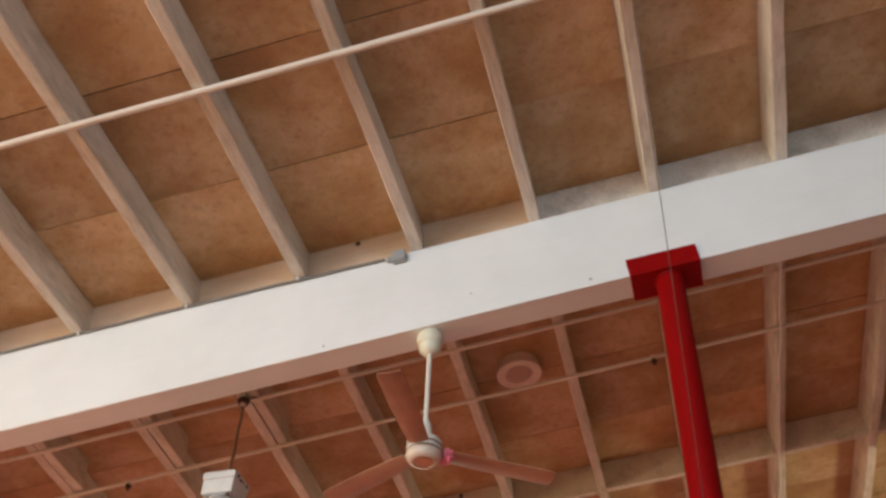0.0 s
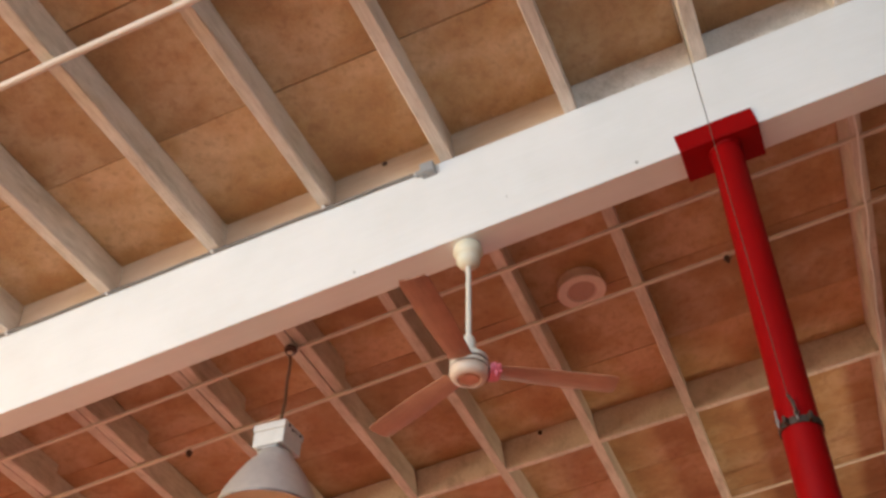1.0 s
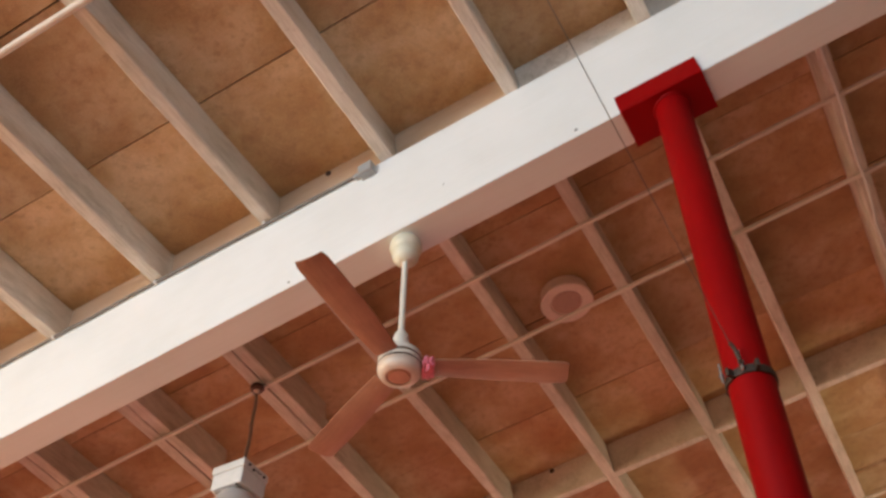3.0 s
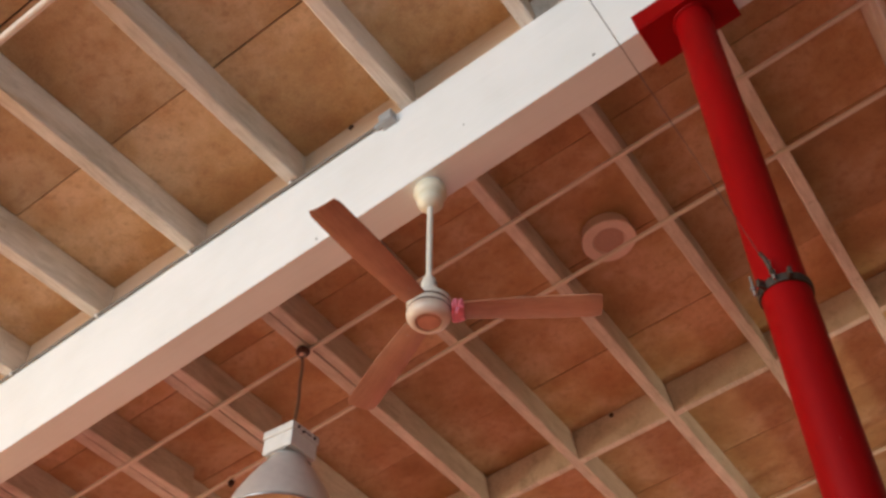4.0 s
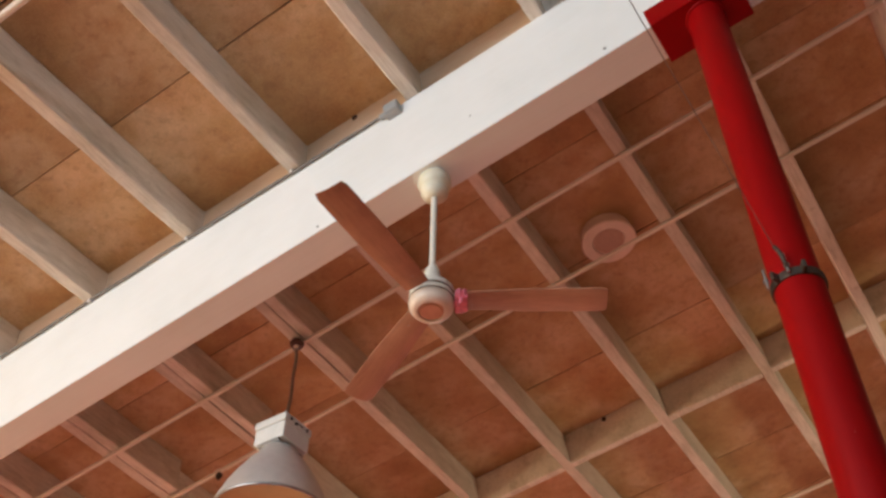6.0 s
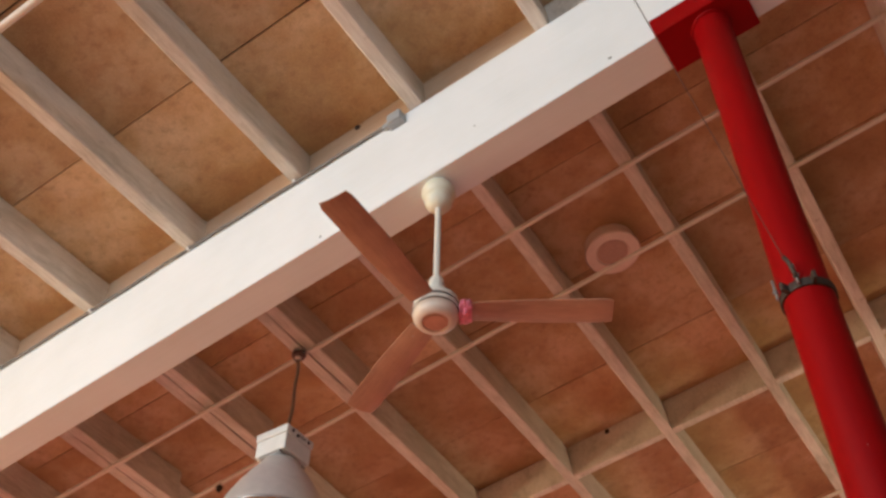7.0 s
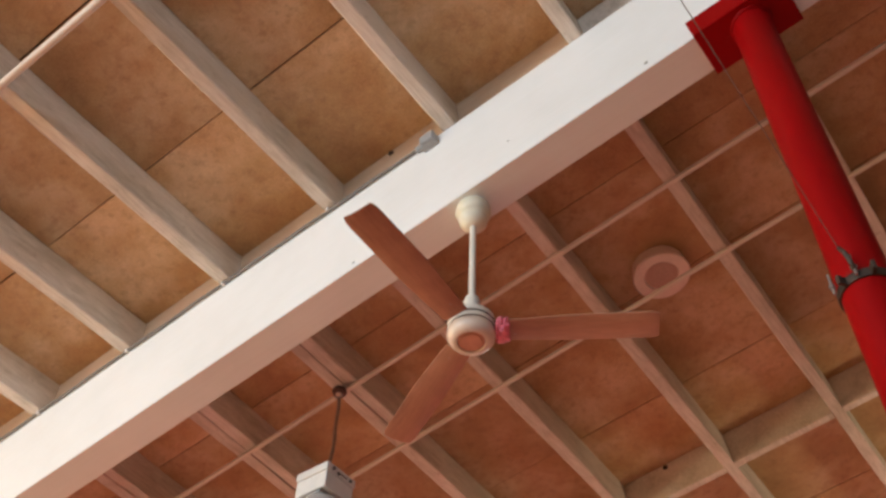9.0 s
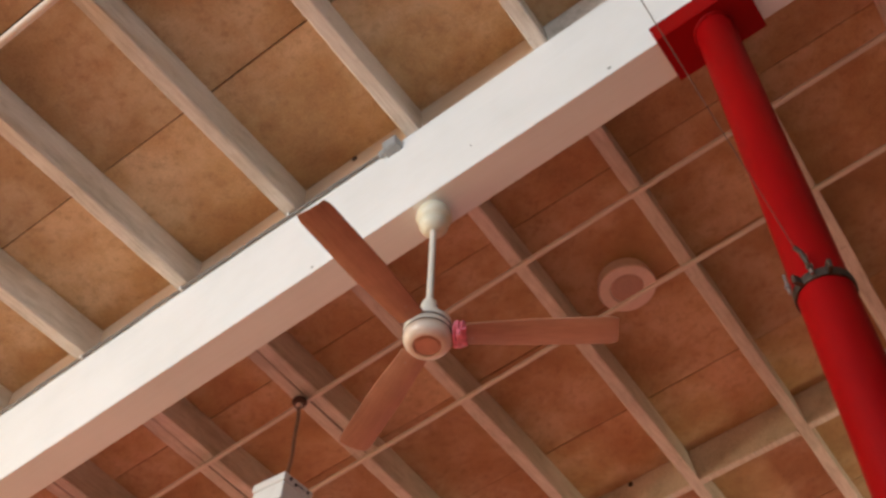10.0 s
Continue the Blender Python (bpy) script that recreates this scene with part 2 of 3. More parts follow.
def timber(length, width, depth, axis, seed, wobble=0.0025, pieces=14):
    """A sawn timber from 0 to length along its axis, with its underside at z = 0: softened, slightly uneven edges."""
    bm = bmesh.new()
    b = 0.004
    hw = width / 2
    ring = [(-hw + b, 0), (hw - b, 0), (hw, b), (hw, depth - b), (hw - b, depth), (-hw + b, depth), (-hw, depth - b), (-hw, b)]
    rows = []
    for i in range(pieces + 1):
        s = length * i / pieces
        row = []
        for k, (a, z) in enumerate(ring):
            off = noise.noise_vector(Vector((s * 1.7 + seed * 13.1, k * 0.31, seed * 5.7))) * wobble
            fine = noise.noise(Vector((s * 9.0, k * 4.0, seed * 3.3))) * wobble * 0.5
            p = (a + off.x + fine, s, z + off.z) if axis == "y" else (s, a + off.x + fine, z + off.z)
            row.append(bm.verts.new(p))
        rows.append(row)
    for a, c in zip(rows, rows[1:]):
        for k in range(8):
            bm.faces.new((a[k], a[(k + 1) % 8], c[(k + 1) % 8], c[k]))
    bm.faces.new(rows[0]), bm.faces.new(rows[-1])
    return bm


# ---- the hall ----
WEST, EAST, SOUTH, NORTH = -7.5, 9.5, -4.0, 12.0


def wall(name, lo, hi, hole=None, along="x"):
    """A thick wall with, if given, one opening cut through it: (from, to, sill, head)."""
    bm = bmesh.new()
    if hole is None:
        box(lo, hi, bm=bm)
    else:
        a0, a1, z0, z1 = hole
        k = 0 if along == "x" else 1
        for f, t, zl, zh in ((lo[k], a0, lo[2], hi[2]), (a1, hi[k], lo[2], hi[2]), (a0, a1, z1, hi[2]), (a0, a1, lo[2], z0)):
            if t - f > 0.01 and zh - zl > 0.01:
                l2, h2 = list(lo), list(hi)
                l2[k], h2[k], l2[2], h2[2] = f, t, zl, zh
                box(l2, h2, bm=bm)
    return tagged(part(name, bm, PLASTER), "plastered masonry wall", "wall", kind="structure")


tagged(part("floor", box((WEST, 2.2, -0.15), (EAST, NORTH, 0)), TILES), "terracotta tiled hall floor", "floor", kind="structure")
# unseen slab, made up in ochre to throw yellow light onto the near boards
tagged(part("floor_entrance", box((WEST, SOUTH, -0.15), (EAST, 2.2, -0.002)), OCHRE_BOUNCE), "unseen near-side floor, ochre to bounce warm light upward", "floor", kind="structure")
tagged(part("ground", box((-300, -300, -0.6), (300, 300, -0.16)), YARD), "pale concrete yard outside the hall", "ground", kind="structure")
wall("wall_south", (WEST, SOUTH - 0.25, 0), (1.0, SOUTH, 7.2), (-4.45, 0.05, 3.5, 4.5))
wall("wall_south_end", (1.0, SOUTH - 0.25, 0), (EAST, SOUTH, 7.2), (1.45, 4.55, 3.55, 4.55))
wall("wall_north", (WEST, NORTH, 0), (EAST, NORTH + 0.25, 7.2))
wall("wall_west", (WEST - 0.25, SOUTH - 0.25, 0), (WEST, NORTH + 0.25, 7.2), (-2.65, 2.65, 0.9, 3.0), "y")
wall("wall_east", (EAST, SOUTH - 0.25, 0), (EAST + 0.25, NORTH + 0.25, 7.2))
# added out of view to keep the east lamp off boards before the noggins
wall("wall_partition", (3.12, 6.30, 0), (4.8, 6.45, 5.24))
# unseen wall, added with its window to set the east lamp closer
wall("wall_inner_east", (4.8, 6.30, 0), (4.95, NORTH, 5.40), (6.55, 7.13, 2.3, 3.2), "y")


# the joists were set out by eye: where each one runs on the near side, and on the far side at y = 4.5 and y = 6.2
NEAR_LINE = {-2: -1.224, -1: -0.613, 0: -0.008, 1: 0.603, 2: 1.204, 3: 1.797, 4: 2.405}
FAR_LINE = {-4: (-2.630, -2.750), -3: (-1.972, -2.067), -2: (-1.305, -1.378), -1: (-0.648, -0.708), 0: (-0.045, -0.083), 1: (0.580, 0.545),
            2: (1.178, 1.163), 3: (1.778, 1.755), 4: (2.378, 2.350)}
LAPPED = range(-9, 0)      # joists whose near timber runs on past the beam beside the far one
LAP_END = 4.975


def near_u(i):
    if i in NEAR_LINE:
        return NEAR_LINE[i]
    return NEAR_LINE[-2] + 0.610 * (i + 2) if i < 0 else NEAR_LINE[4] + 0.602 * (i - 4)


def far_u(i, y):
    if i in FAR_LINE:
        a, b = FAR_LINE[i]
    elif i < 0:
        a, b = FAR_LINE[-4][0] + 0.652 * (i + 4), FAR_LINE[-4][1] + 0.660 * (i + 4)
    else:
        a, b = FAR_LINE[4][0] + 0.600 * (i - 4), FAR_LINE[4][1] + 0.598 * (i - 4)
    return a + (b - a) * (y - 4.5) / 1.7


def ceiling():
    """Chip boards laid over the joists with open joints, and the roof deck above them."""
    bm = bmesh.new()
    r = random.Random(4)
    seams = [3.135 + 0.654 * k for k in range(-11, 15)]
    for a, b in zip(seams, seams[1:]):
        for i in range(-14, 16, 2):
            drop = r.uniform(0, 0.003)
            g0, g1 = r.uniform(0.0008, 0.0045), r.uniform(0.0008, 0.0045)
            first = len(bm.verts)
            box((0.0, a + g0, DECK + drop), (1.0, b - g1, DECK + 0.016 + drop), bm=bm)
            bm.verts.ensure_lookup_table()
            for v in bm.verts[first:]:
                k = i if v.co.x < 0.5 else i + 2
                edge = near_u(k) if b < 3.9 else far_u(k, v.co.y)
                v.co.x = edge + (0.002 if v.co.x < 0.5 else -0.002)
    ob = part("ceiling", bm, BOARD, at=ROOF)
    tagged(ob, "brown chip board ceiling with open dark joints", "ceiling", kind="structure")
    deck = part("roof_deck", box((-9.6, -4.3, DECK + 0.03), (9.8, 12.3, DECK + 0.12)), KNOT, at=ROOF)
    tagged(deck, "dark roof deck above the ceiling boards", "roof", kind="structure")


ceiling()


def joists():
    depth = DECK - BASE - 0.001
    for i in range(-13, 15):
        # near timber, from the south wall over the beam; a lapped one runs on beside its neighbour
        end = LAP_END if i in LAPPED else 3.755
        bm = timber(end + 4.0, 0.059, depth, "y", i, 0.005, 70)
        if i in LAPPED:
            for v in bm.verts:
                y = v.co.y - 4.0
                if y > 3.76:
                    s = (y - 3.76) / (end - 3.76)
                    beside = far_u(i, y) + 0.0615 + 0.003 * math.sin(3.1 * y + i) - near_u(i)
                    v.co.x += beside * min(1.0, s * 8.0)
                    v.co.z += 0.004
        ob = part("joist", bm, JOIST, at=ROOF @ Matrix.Translation((near_u(i), -4.0, BASE)))
        tagged(ob, "whitewashed sawn timber ceiling joist, dusty and stained", "joist", "ceiling joists", "structure")
        # far timber, from the beam to the north wall
        bm = timber(12.0 - 3.758, 0.059, depth, "y", i + 40, 0.005, 40)
        for v in bm.verts:
            v.co.x += far_u(i, v.co.y + 3.758) - far_u(i, 3.758)
        ob = part("joist", bm, JOIST, at=ROOF @ Matrix.Translation((far_u(i, 3.758), 3.758, BASE)))
        tagged(ob, "whitewashed sawn timber ceiling joist, dusty and stained", "joist", "ceiling joists", "structure")


joists()


def between_joists(name, y, depth, thick, label, group, mat, line, first=-8, last=10):
    for i in range(first, last):
        u0, u1 = line(i) + 0.0302, line(i + 1) - 0.0302
        bm = timber(u1 - u0, thick, depth, "x", 31 + i, 0.0015, 6)
        ob = part(name, bm, mat if i < 2 else JOIST, at=ROOF @ Matrix.Translation((u0, y, DECK - depth - 0.001)))
        tagged(ob, label, "blocking", group, "structure")


between_joists("blocking", FRONT + 0.052, DECK - BASE - 0.002, 0.036, "pale timber blocking board standing on the white beam", "blocking over the beam", BLOCK, near_u)
between_joists("noggin", 6.252, DECK - BASE - 0.001, 0.045, "whitewashed timber noggin between two joists", "noggins", JOIST, lambda i: far_u(i, 6.252))


def main_beam():
    bm = box((-8.0, FRONT, 4.235), (9.0, BACK, BASE - 0.001), 0.004)
    for v in bm.verts:
        if v.co.z < 4.5:
            v.co.z += 0.0094 * v.co.x
    ob = part("main_beam", bm, BEAM, at=ROOF)
    tagged(ob, "deep white painted timber beam carrying the joists", "beam", kind="structure")


main_beam()


def battens():
    for y in (4.478, 4.951, 7.42):
        bm = timber(15.6, 0.023, 0.018, "x", y, 0.0012, 60)
        for v in bm.verts:
            v.co.y -= 0.016 * (v.co.x - 7.2 - 0.9)
        ob = part("batten", bm, BATTEN, at=ROOF @ Matrix.Translation((-7.2, y, BASE - 0.0195)))
        tagged(ob, "thin whitewashed batten nailed under the joists", "batten", "battens under the joists", "structure")


battens()

# ---- red column ----
COL = (1.790, 3.757)


def in_roof(x, y, w):
    """The world place under or on the roof's own level w at plan (x, y)."""
    inv = ROOF.inverted()
    z = 5.0
    for _ in range(8):
        z += (w - (inv @ Vector((x, y, z))).z) / math.cos(SLOPE)
    return Vector((x, y, z))


def column():
    root = empty("steel_column", Matrix.Translation((*COL, 0)))
    tagged(root, "red painted round steel column under the white beam", "column")
    top = in_roof(*COL, 4.235).z
    part("shaft", turned([(0, 0.0), (0.0625, 0.0), (0.0625, top), (0, top + 0.004)], 48), RED, root, smooth=True)
    part("base_plate", box((-0.14, -0.14, 0), (0.14, 0.14, 0.015), 0.003), RED, root)
    tilt = Matrix.Rotation(-SLOPE, 4, "Y")
    part("weld", hoop(0.065, 0.006, m=Matrix.Translation((0, 0, top - 0.004)) @ tilt), RED, root, smooth=True)
    inv = Matrix.Translation((-COL[0], -COL[1], 0)) @ ROOF
    u0, u1 = 1.565, 1.882
    part("saddle_plate", box((u0, FRONT - 0.014, 4.236), (u1, BACK + 0.014, 4.2485), 0.002, m=inv), RED, root, "red saddle plate under the beam")
    part("saddle_flange", box((u0, FRONT - 0.014, 4.249), (u1, FRONT - 0.002, 4.338), 0.002, m=inv), RED, root)
    part("saddle_flange", box((u0, BACK + 0.002, 4.249), (u1, BACK + 0.014, 4.338), 0.002, m=inv), RED, root)


column()


def pipe_clamp():
    z = 3.288
    root = empty("pipe_clamp", Matrix.Translation((*COL, z)))
    tagged(root, "rusty iron pipe clamp with bolts round the red column", "clamp")
    bm = turned([(0.063, -0.012), (0.068, -0.012), (0.069, 0.0), (0.068, 0.012), (0.063, 0.012), (0.063, -0.012)], 40)
    part("band", bm, RUST, root, smooth=True)
    for a in (-118, -62):
        d = Matrix.Rotation(radians(a), 4, "Z")
        part("lug", box((0.064, -0.005, -0.012), (0.090, 0.005, 0.012), 0.002, m=d), RUST, root)
    for a, s in ((-142, 0.030), (-90, 0.042)):
        d = Matrix.Rotation(radians(a), 4, "Z")
        c = d @ Vector((0.079, 0, 0.010))
        part("bolt", tube([c - Vector((0, 0, 0.02)), c + Vector((0, 0, 0.045))], 0.0038), STEEL, root, "bare steel bolt")
        part("nut", turned([(0, 0.0), (0.008, 0.0), (0.008, 0.009), (0, 0.010)], 6, m=Matrix.Translation(c)), STEEL, root)
    part("hook_arm", tube([(0.0, -0.066, 0.0), (0.0, -0.088, 0.016), (-0.004, -0.096, 0.05), (-0.012, -0.092, 0.075)], 0.0055), RUST, root)


pipe_clamp()


def wire():
    a = Vector((COL[0] - 0.012, COL[1] - 0.094, 3.358))
    b = Vector((1.80, SOUTH, 3.60))
    pts = [a.lerp(b, k / 30) - Vector((0, 0, 0.012 * math.sin(math.pi * k / 30))) for k in range(31)]
    ob = part("wire", tube(pts, 0.0012, 6), CABLE)
    tagged(ob, "thin dark steel wire stretched from the column clamp", "wire")


wire()

# ---- ceiling fan ----


def blade_mesh():
    """One blade along +x: narrow root, pressed sheet with a flat panel and one upturned edge strip, rounded tip corners."""
    bm = bmesh.new()
    long, across = 24, 12
    top, low = [], []
    for i in range(long + 1):
        s = i / long
        x = 0.088 + 0.488 * s
        w = 0.043 + 0.012 * min(1, s * 2.2)
        if s > 0.94:
            w -= 0.008 * ((s - 0.94) / 0.06) ** 2
        pitch = radians(5 - 3 * s)
        for rows, th in ((top, 0.0022), (low, -0.0022)):
            row = []
            for k in range(across + 1):
                q = 2 * k / across - 1
                rise = 0.10 * w * max(0.0, -0.42 - q) - 0.004 * (1 - q * q)
                y = q * w
                row.append(bm.verts.new((x, y * math.cos(pitch), y * math.sin(pitch) + rise + th - 0.006 * s)))
            rows.append(row)
    for rows in (top, low):
        for a, b in zip(rows, rows[1:]):
            for k in range(across):
                bm.faces.new((a[k], a[k + 1], b[k + 1], b[k]))
    for i in range(long):
        for k in (0, across):
            bm.faces.new((top[i][k], top[i + 1][k], low[i + 1][k], low[i][k]))
    for i in (0, long):
        for k in range(across):
            bm.faces.new((top[i][k], top[i][k + 1], low[i][k + 1], low[i][k]))
    return bm


def fan():
    cx, cy = 0.677, 3.757
    ceil = in_roof(cx, cy, 4.24).z
    zb = 3.815
    root = empty("ceiling_fan", Matrix.Translation((cx, cy, 0)))
    tagged(root, "brown three-bladed ceiling fan on a white rod under the beam", "ceiling fan")
    can = part("canopy", turned([(0, ceil + 0.006), (0.052, ceil + 0.006), (0.061, ceil - 0.012), (0.063, ceil - 0.035), (0.056, ceil - 0.052), (0.050, ceil - 0.056),
                                 (0.050, ceil - 0.085), (0.042, ceil - 0.098), (0.030, ceil - 0.108), (0.024, ceil - 0.112), (0, ceil - 0.112)], 40), CREAM, root, "cream plastic canopy cup", True)
    part("collar", hoop(0.0505, 0.003, m=Matrix.Translation((0, 0, ceil - 0.058))), CREAM, can, smooth=True)
    part("down_rod", tube([(0, 0, ceil - 0.1), (0, 0, 3.924)], 0.0115, 20), IVORY, root, "slim white steel rod", True)
    yoke = part("yoke", turned([(0, 3.974), (0.016, 3.974), (0.023, 3.964), (0.028, 3.945), (0.030, 3.915), (0.036, 3.872), (0, 3.872)], 28), IVORY, root, smooth=True)
    part("pin", tube([(-0.03, 0.0, 3.932), (0.03, 0.0, 3.932)], 0.005), STEEL, yoke)
    hub = part("motor_housing", turned([(0, 3.876), (0.050, 3.876), (0.068, 3.870), (0.075, 3.862), (0.076, 3.846), (0.073, 3.843), (0.073, 3.836), (0.076, 3.833),
                                        (0.076, 3.820), (0.072, 3.816), (0.066, 3.813), (0.060, 3.776), (0, 3.776)], 56), IVORY, root, "ivory enamelled motor housing", True)
    for z in (3.8395, 3.8145):
        part("groove_ring", hoop(0.0730, 0.0034, m=Matrix.Translation((0, 0, z))), GROOVE, hub, smooth=True)
    part("lower_cup", turned([(0.067, 3.812), (0.0745, 3.812), (0.0760, 3.800), (0.0735, 3.785), (0.066, 3.774), (0.052, 3.768), (0.045, 3.768), (0.0425, 3.775), (0.055, 3.780), (0.063, 3.789), (0.067, 3.800), (0.067, 3.812)], 56), HUB, hub, "pale bronze lower cup", True)
    part("badge", turned([(0, 3.768), (0.034, 3.768), (0.0355, 3.771), (0.042, 3.772), (0.042, 3.784), (0, 3.784)], 40), COPPER, hub, "round copper-coloured badge", True)
    for a in (-88.0, 31.5, 152.5):
        turn = Matrix.Translation((0, 0, zb)) @ Matrix.Rotation(radians(a), 4, "Z")
        bl = part("blade", blade_mesh(), BLADE, root, "glossy wood-brown blade", True, at=turn)
        bm = box((0.065, -0.017, -0.003), (0.185, 0.017, 0.003), 0.002, m=Matrix.Translation((0, 0, 0.016)) @ Matrix.Rotation(radians(9), 4, "X"))
        part("blade_iron", bm, HUB, bl)
        for x, y in ((0.135, -0.012), (0.135, 0.012), (0.17, 0.0)):
            part("screw", turned([(0, -0.004), (0.004, -0.003), (0.005, 0), (0, 0.001)], 10, m=Matrix.Translation((x, y, -0.002))), STEEL, bl)
        if a == 31.5:
            bm = bmesh.new()
            r = random.Random(8)
            for k in range(7):
                hoop(0.027 + r.uniform(-0.003, 0.007), 0.007, bm, Matrix.Translation((0.084 + 0.005 * k, r.uniform(-0.004, 0.004), r.uniform(-0.004, 0.004)))
                     @ Matrix.Rotation(radians(90 + r.uniform(-14, 14)), 4, "Y") @ Matrix.Diagonal((0.75, 1.5, 1, 1)), 20, 6)
            tube([(0.094, -0.03, -0.012), (0.100, -0.040, -0.03), (0.095, -0.044, -0.052)], 0.005, 6, bm)
            tube([(0.106, -0.034, -0.010), (0.118, -0.046, -0.026)], 0.0045, 6, bm)
            part("ribbon", bm, PINK, bl, "bright pink ribbon knotted round the blade root", True)


fan()

# ---- pendant lamp ----


def pendant():
    cx, cy = -0.630, 4.474
    hook = in_roof(cx, cy, BASE - 0.02).z
    top = 4.268
    root = empty("pendant_lamp", Matrix.Translation((cx, cy, 0)))
    tagged(root, "industrial high-bay pendant lamp with white gear box and metal bell", "pendant lamp")
    part("ceiling_rose", turned([(0, hook + 0.004), (0.030, hook + 0.004), (0.036, hook - 0.010), (0.030, hook - 0.024), (0.016, hook - 0.028), (0, hook - 0.026)], 28), ROSE, root, "dark brown ceiling rose", True)
    part("cap", turned([(0, hook - 0.0265), (0.017, hook - 0.0275), (0.015, hook - 0.033), (0, hook - 0.034)], 24), PLASTIC, root, "pale cord grip", True)
    part("hook", hoop(0.016, 0.004, m=Matrix.Translation((0, 0, hook - 0.036)) @ Matrix.Rotation(radians(90), 4, "X"), segments=20), STEEL, root, smooth=True)
    pts = [(0.006 * math.sin(k * 0.9) * (1 - k / 14), 0.012 * math.sin(k / 14 * math.pi), hook - 0.045 + (top - hook + 0.045) * k / 14) for k in range(15)]
    part("flex", tube(pts, 0.0085, 10), FLEX, root, "brown-grey cable", True)
    gear = part("gear_box", box((-0.086, -0.086, top - 0.125), (0.086, 0.086, top - 0.042), 0.006), WHITEBOX, root, "white enamelled gear box")
    part("lid", box((-0.091, -0.091, top - 0.040), (0.091, 0.091, top), 0.006), WHITEBOX, gear)
    for y, z in ((-0.052, top - 0.020), (0.056, top - 0.022), (-0.02, top - 0.030)):
        part("screw", turned([(0, 0), (0.008, 0), (0.007, 0.005), (0, 0.006)], 12, m=Matrix.Translation((0.091, y, z)) @ Matrix.Rotation(radians(90), 4, "Y")), DARKLINE, gear)
    part("slot", box((0.0905, -0.02, top - 0.026), (0.0935, 0.035, top - 0.020), 0.001), CABLE, gear)
    part("bracket", box((-0.06, -0.088, top - 0.140), (0.06, 0.088, top - 0.126), 0.003), STEEL, root)
    z0 = top - 0.140
    outer = [(0.083, z0), (0.098, z0 - 0.03), (0.134, z0 - 0.075), (0.178, z0 - 0.145), (0.218, z0 - 0.220), (0.242, z0 - 0.280), (0.251, z0 - 0.318)]
    inner = [(r - 0.004, z) for r, z in reversed(outer)]
    part("reflector", turned([(0, z0), *outer, *inner, (0, z0 - 0.004)], 64), SPUN, root, "satin spun metal bell", True)
    rim = part("rim", hoop(0.250, 0.006, m=Matrix.Translation((0, 0, z0 - 0.318)), segments=64), STEEL, root, "dull grey metal rim", True)
    for a in (222, 42):
        d = Matrix.Rotation(radians(a), 4, "Z")
        part("clip", box((0.248, -0.010, z0 - 0.334), (0.264, 0.010, z0 - 0.297), 0.003, m=d), RUST, rim)
    part("lens", turned([(0, z0 - 0.285), (0.14, z0 - 0.290), (0.243, z0 - 0.312), (0.243, z0 - 0.318), (0.14, z0 - 0.298), (0, z0 - 0.293)], 64), LENS, root, "lens inside the bell, coloured amber as it mirrors the boards", True)


pendant()

# ---- round ceiling speaker ----


def speaker():
    root = empty("ceiling_speaker", ROOF @ Matrix.Translation((0.869, 5.007, DECK)))
    tagged(root, "round pale surface-mounted speaker on the ceiling boards", "speaker")
    part("housing", turned([(0, 0.0), (0.124, 0.0), (0.126, -0.054), (0.134, -0.058), (0.136, -0.068), (0.131, -0.075), (0.084, -0.072), (0.078, -0.064), (0, -0.064)], 56), PLASTIC, root, smooth=True)
    part("grille", turned([(0, -0.0645), (0.077, -0.0645), (0.076, -0.067), (0.03, -0.068), (0, -0.0685)], 40), GRILLE, root, "dull brown mesh centre", True)


speaker()

# ---- pipe, conduit and small fittings ----


def near_pipe():
    root = empty("suspended_pipe", ROOF)
    tagged(root, "thin dusty white pipe pinned under the joists", "pipe")
    part("tube", tube([(-8.0 + 16.6 * k / 40, 2.476 + 0.003 * math.sin(k), 4.733 + 0.001 * math.sin(1.3 * k)) for k in range(41)], 0.0155, 14), PIPE, root, smooth=True)
    for u in (1.6, -3.0, 5.4):
        part("hanger", tube([(u, 2.476, 4.735), (u, 2.476, BASE + 0.004)], 0.005), RUST, root, "dark iron hanger")
        part("hanger_clip", hoop(0.019, 0.006, m=Matrix.Translation((u, 2.476, 4.733)) @ Matrix.Rotation(radians(90), 4, "Y"), segments=20), RUST, root)


near_pipe()


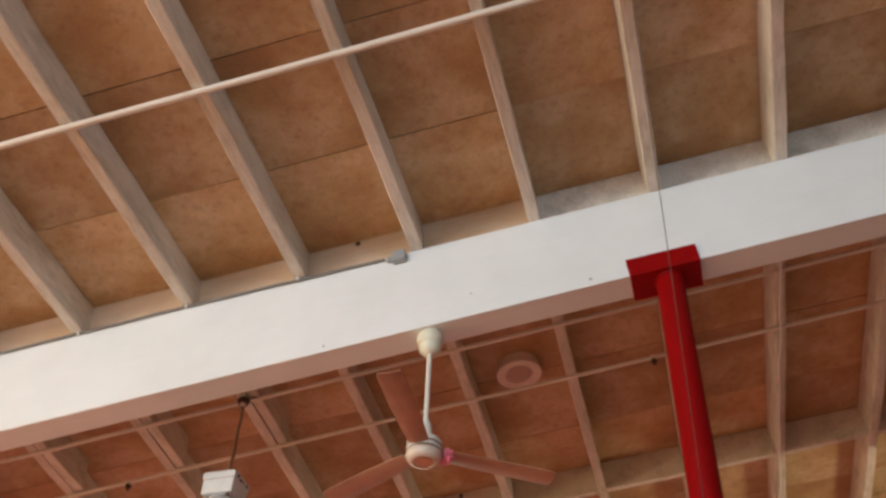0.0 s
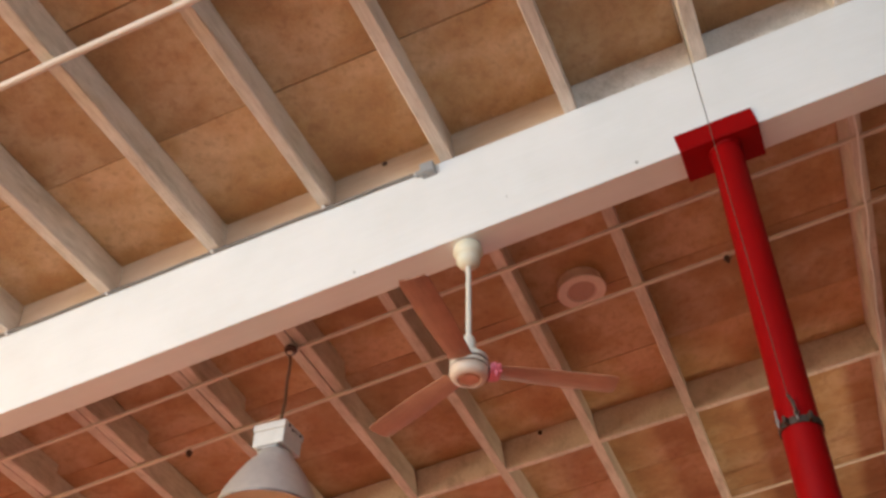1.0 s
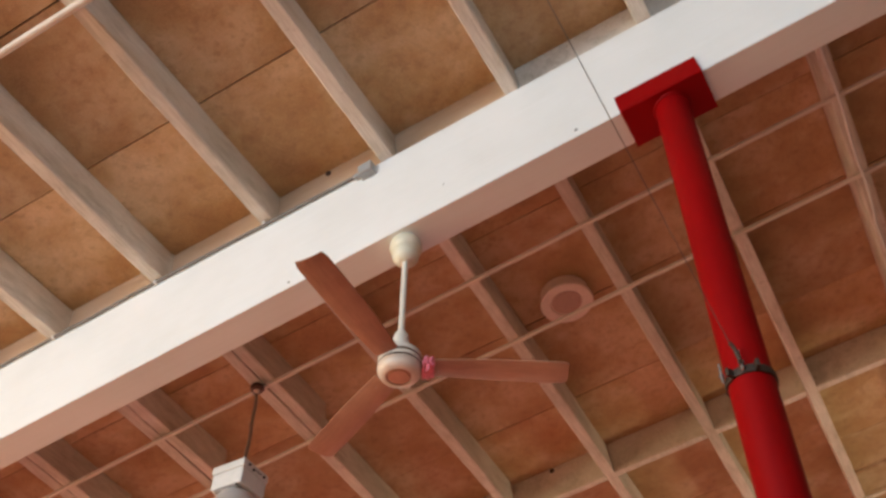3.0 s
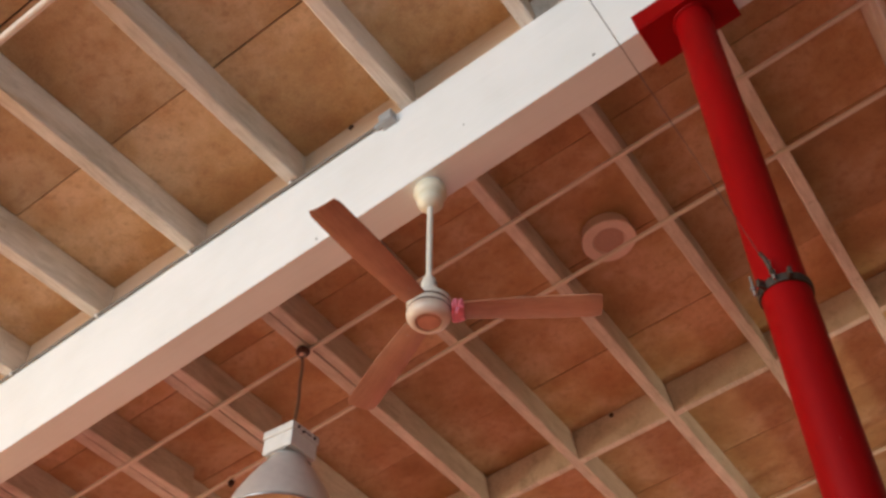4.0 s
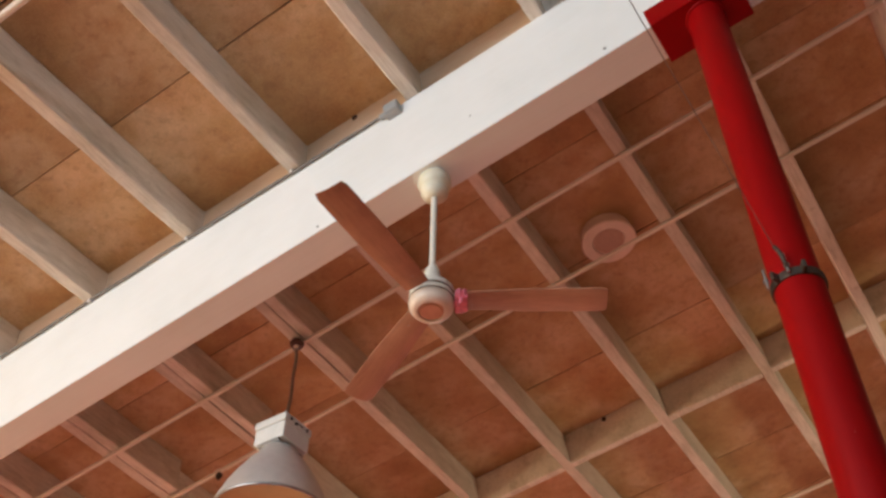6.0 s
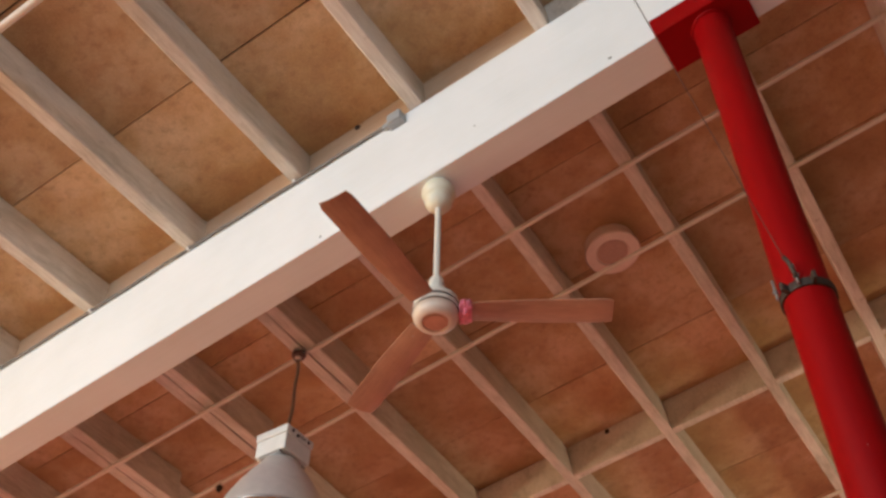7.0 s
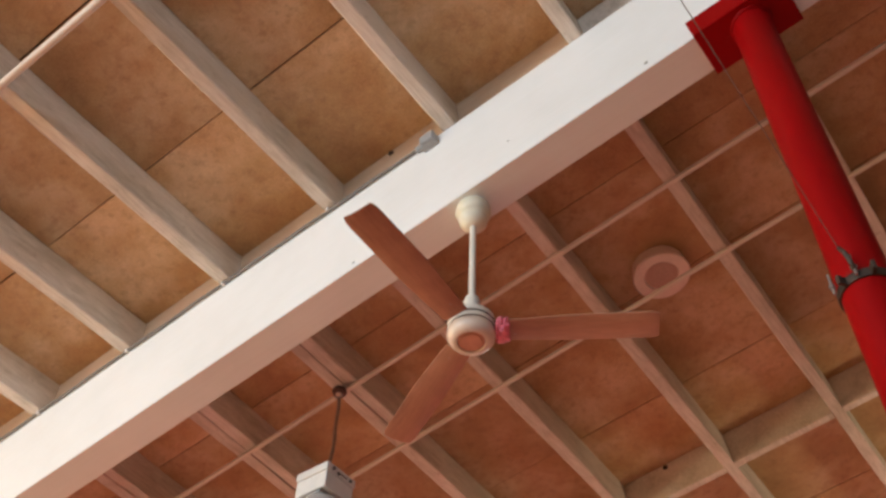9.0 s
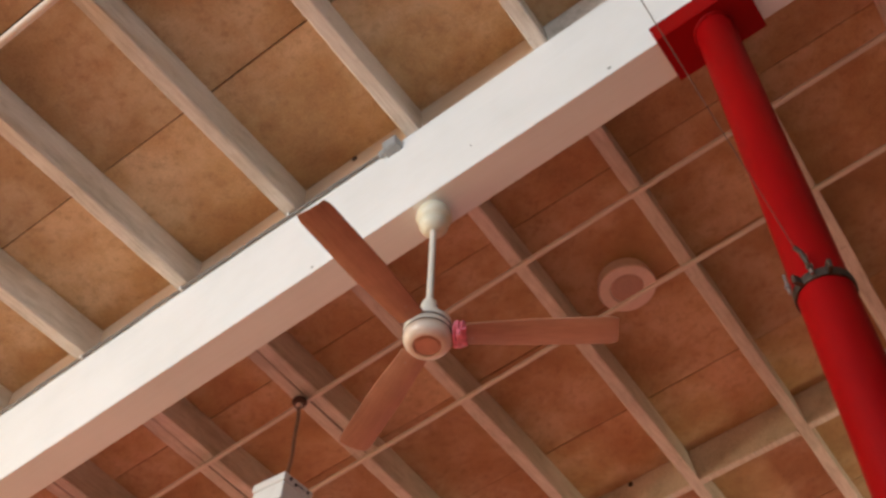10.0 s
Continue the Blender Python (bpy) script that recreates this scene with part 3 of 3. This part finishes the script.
def conduit():
    root = empty("junction_box", ROOF @ Matrix.Translation((0.515, FRONT, 4.712)))
    tagged(root, "small grey junction box fixed at the top of the white beam", "junction box")
    part("body", box((-0.034, -0.036, -0.032), (0.034, 0.0, 0.032), 0.005), GREYBOX, root)
    part("lid", box((-0.031, -0.042, -0.029), (0.031, -0.0365, 0.029), 0.003), GREYBOX, root)
    for x in (-0.024, 0.024):
        part("screw", turned([(0, -0.0445), (0.0035, -0.0445), (0.004, -0.0415), (0, -0.0415)], 10, m=Matrix.Rotation(radians(-90), 4, "X") @ Matrix.Translation((x, 0, 0)) @ Matrix.Rotation(radians(180), 4, "X")), STEEL, root)
    part("plug", turned([(0, 0.0), (0.013, 0.0), (0.012, 0.004), (0, 0.005)], 20, m=Matrix.Translation((-0.006, -0.018, 0.032))), CORD, root, "pale round plug")
    part("gland", tube([(-0.034, -0.018, 0.0), (-0.062, -0.016, 0.0)], 0.013, 16), GREYBOX, root, smooth=True)
    line = empty("conduit", ROOF)
    tagged(line, "thin dark cable run along the top edge of the white beam", "cable")
    pts = [(0.44 - 6.6 * k / 60, FRONT - 0.010 + 0.0015 * math.sin(k * 2.1), 4.727 + 0.016 * min(1, k / 9) + 0.0015 * math.sin(k * 1.3)) for k in range(61)]
    part("cable", tube(pts, 0.0075, 8), CABLE, line, smooth=True)
    for u in (-0.02, -0.62, -1.22, -1.82, -2.42):
        part("cable_clip", box((u - 0.006, FRONT - 0.021, 4.732), (u + 0.006, FRONT, 4.751), 0.002), CORD, line, "white cable clip")


conduit()


def joist_cable():
    pts = [(2.388 - 0.0217 * (5.6 * k / 40) + 0.004 * math.sin(k * 1.7), 3.85 + 5.6 * k / 40, BASE - 0.007 if abs(3.85 + 5.6 * k / 40 - 4.71) > 0.5 else BASE - 0.027) for k in range(41)]
    ob = part("joist_cable", tube(pts, 0.0075, 8), CORD, smooth=True)
    ob.matrix_basis = ROOF
    tagged(ob, "white cable pinned along the underside of a joist", "cable")


joist_cable()


def small_marks():
    # dark knots and bolt ends in the timber
    for u, y, w, r in ((0.208, 6.2305, 4.936, 0.016), (0.288, FRONT + 0.035, 4.936, 0.015)):
        m = ROOF @ Matrix.Translation((u, y, w)) @ Matrix.Rotation(radians(90), 4, "X")
        ob = part("bolt_end", turned([(0, -0.004), (r, -0.004), (r * 0.9, 0.006), (r * 0.4, 0.012), (0, 0.012)], 14), KNOT, at=m)
        tagged(ob, "small dark bolt end in the timber", "bolt", "dark bolt ends")
    # nail heads and scuffs left in the white face of the beam
    for u, w, r in ((0.115, 4.267, 0.006), (1.393, 4.286, 0.007), (0.84, 4.375, 0.004)):
        m = ROOF @ Matrix.Translation((u, FRONT, w)) @ Matrix.Rotation(radians(90), 4, "X")
        ob = part("nail_head", turned([(0, -0.003), (r, -0.003), (r, 0.002), (r * 0.5, 0.003), (0, 0.003)], 10), STEEL, at=m)
        tagged(ob, "small grey nail head in the white beam", "nail", "nail heads")
    # rusty clamps hanging on the second batten, each under a pale wrap of tape
    for u, y in ((1.645, 4.939), (-1.612, 4.991)):
        root = empty("batten_clamp", ROOF @ Matrix.Translation((u, y, BASE - 0.0195)))
        tagged(root, "small rusty iron clamp hanging on a batten", "clamp", "batten clamps")
        part("tape", box((-0.016, -0.015, -0.004), (0.016, 0.015, 0.019), 0.003), PLASTIC, root, "pale wrap of tape")
        part("jaw", box((-0.012, -0.013, -0.030), (0.013, 0.014, -0.005), 0.004), RUST, root)
        part("lug", box((-0.005, -0.018, -0.046), (0.007, 0.006, -0.028), 0.003), RUST, root)
        part("bolt", tube([(-0.020, 0.002, -0.018), (0.024, 0.002, -0.018)], 0.0045, 8), RUST, root)


small_marks()
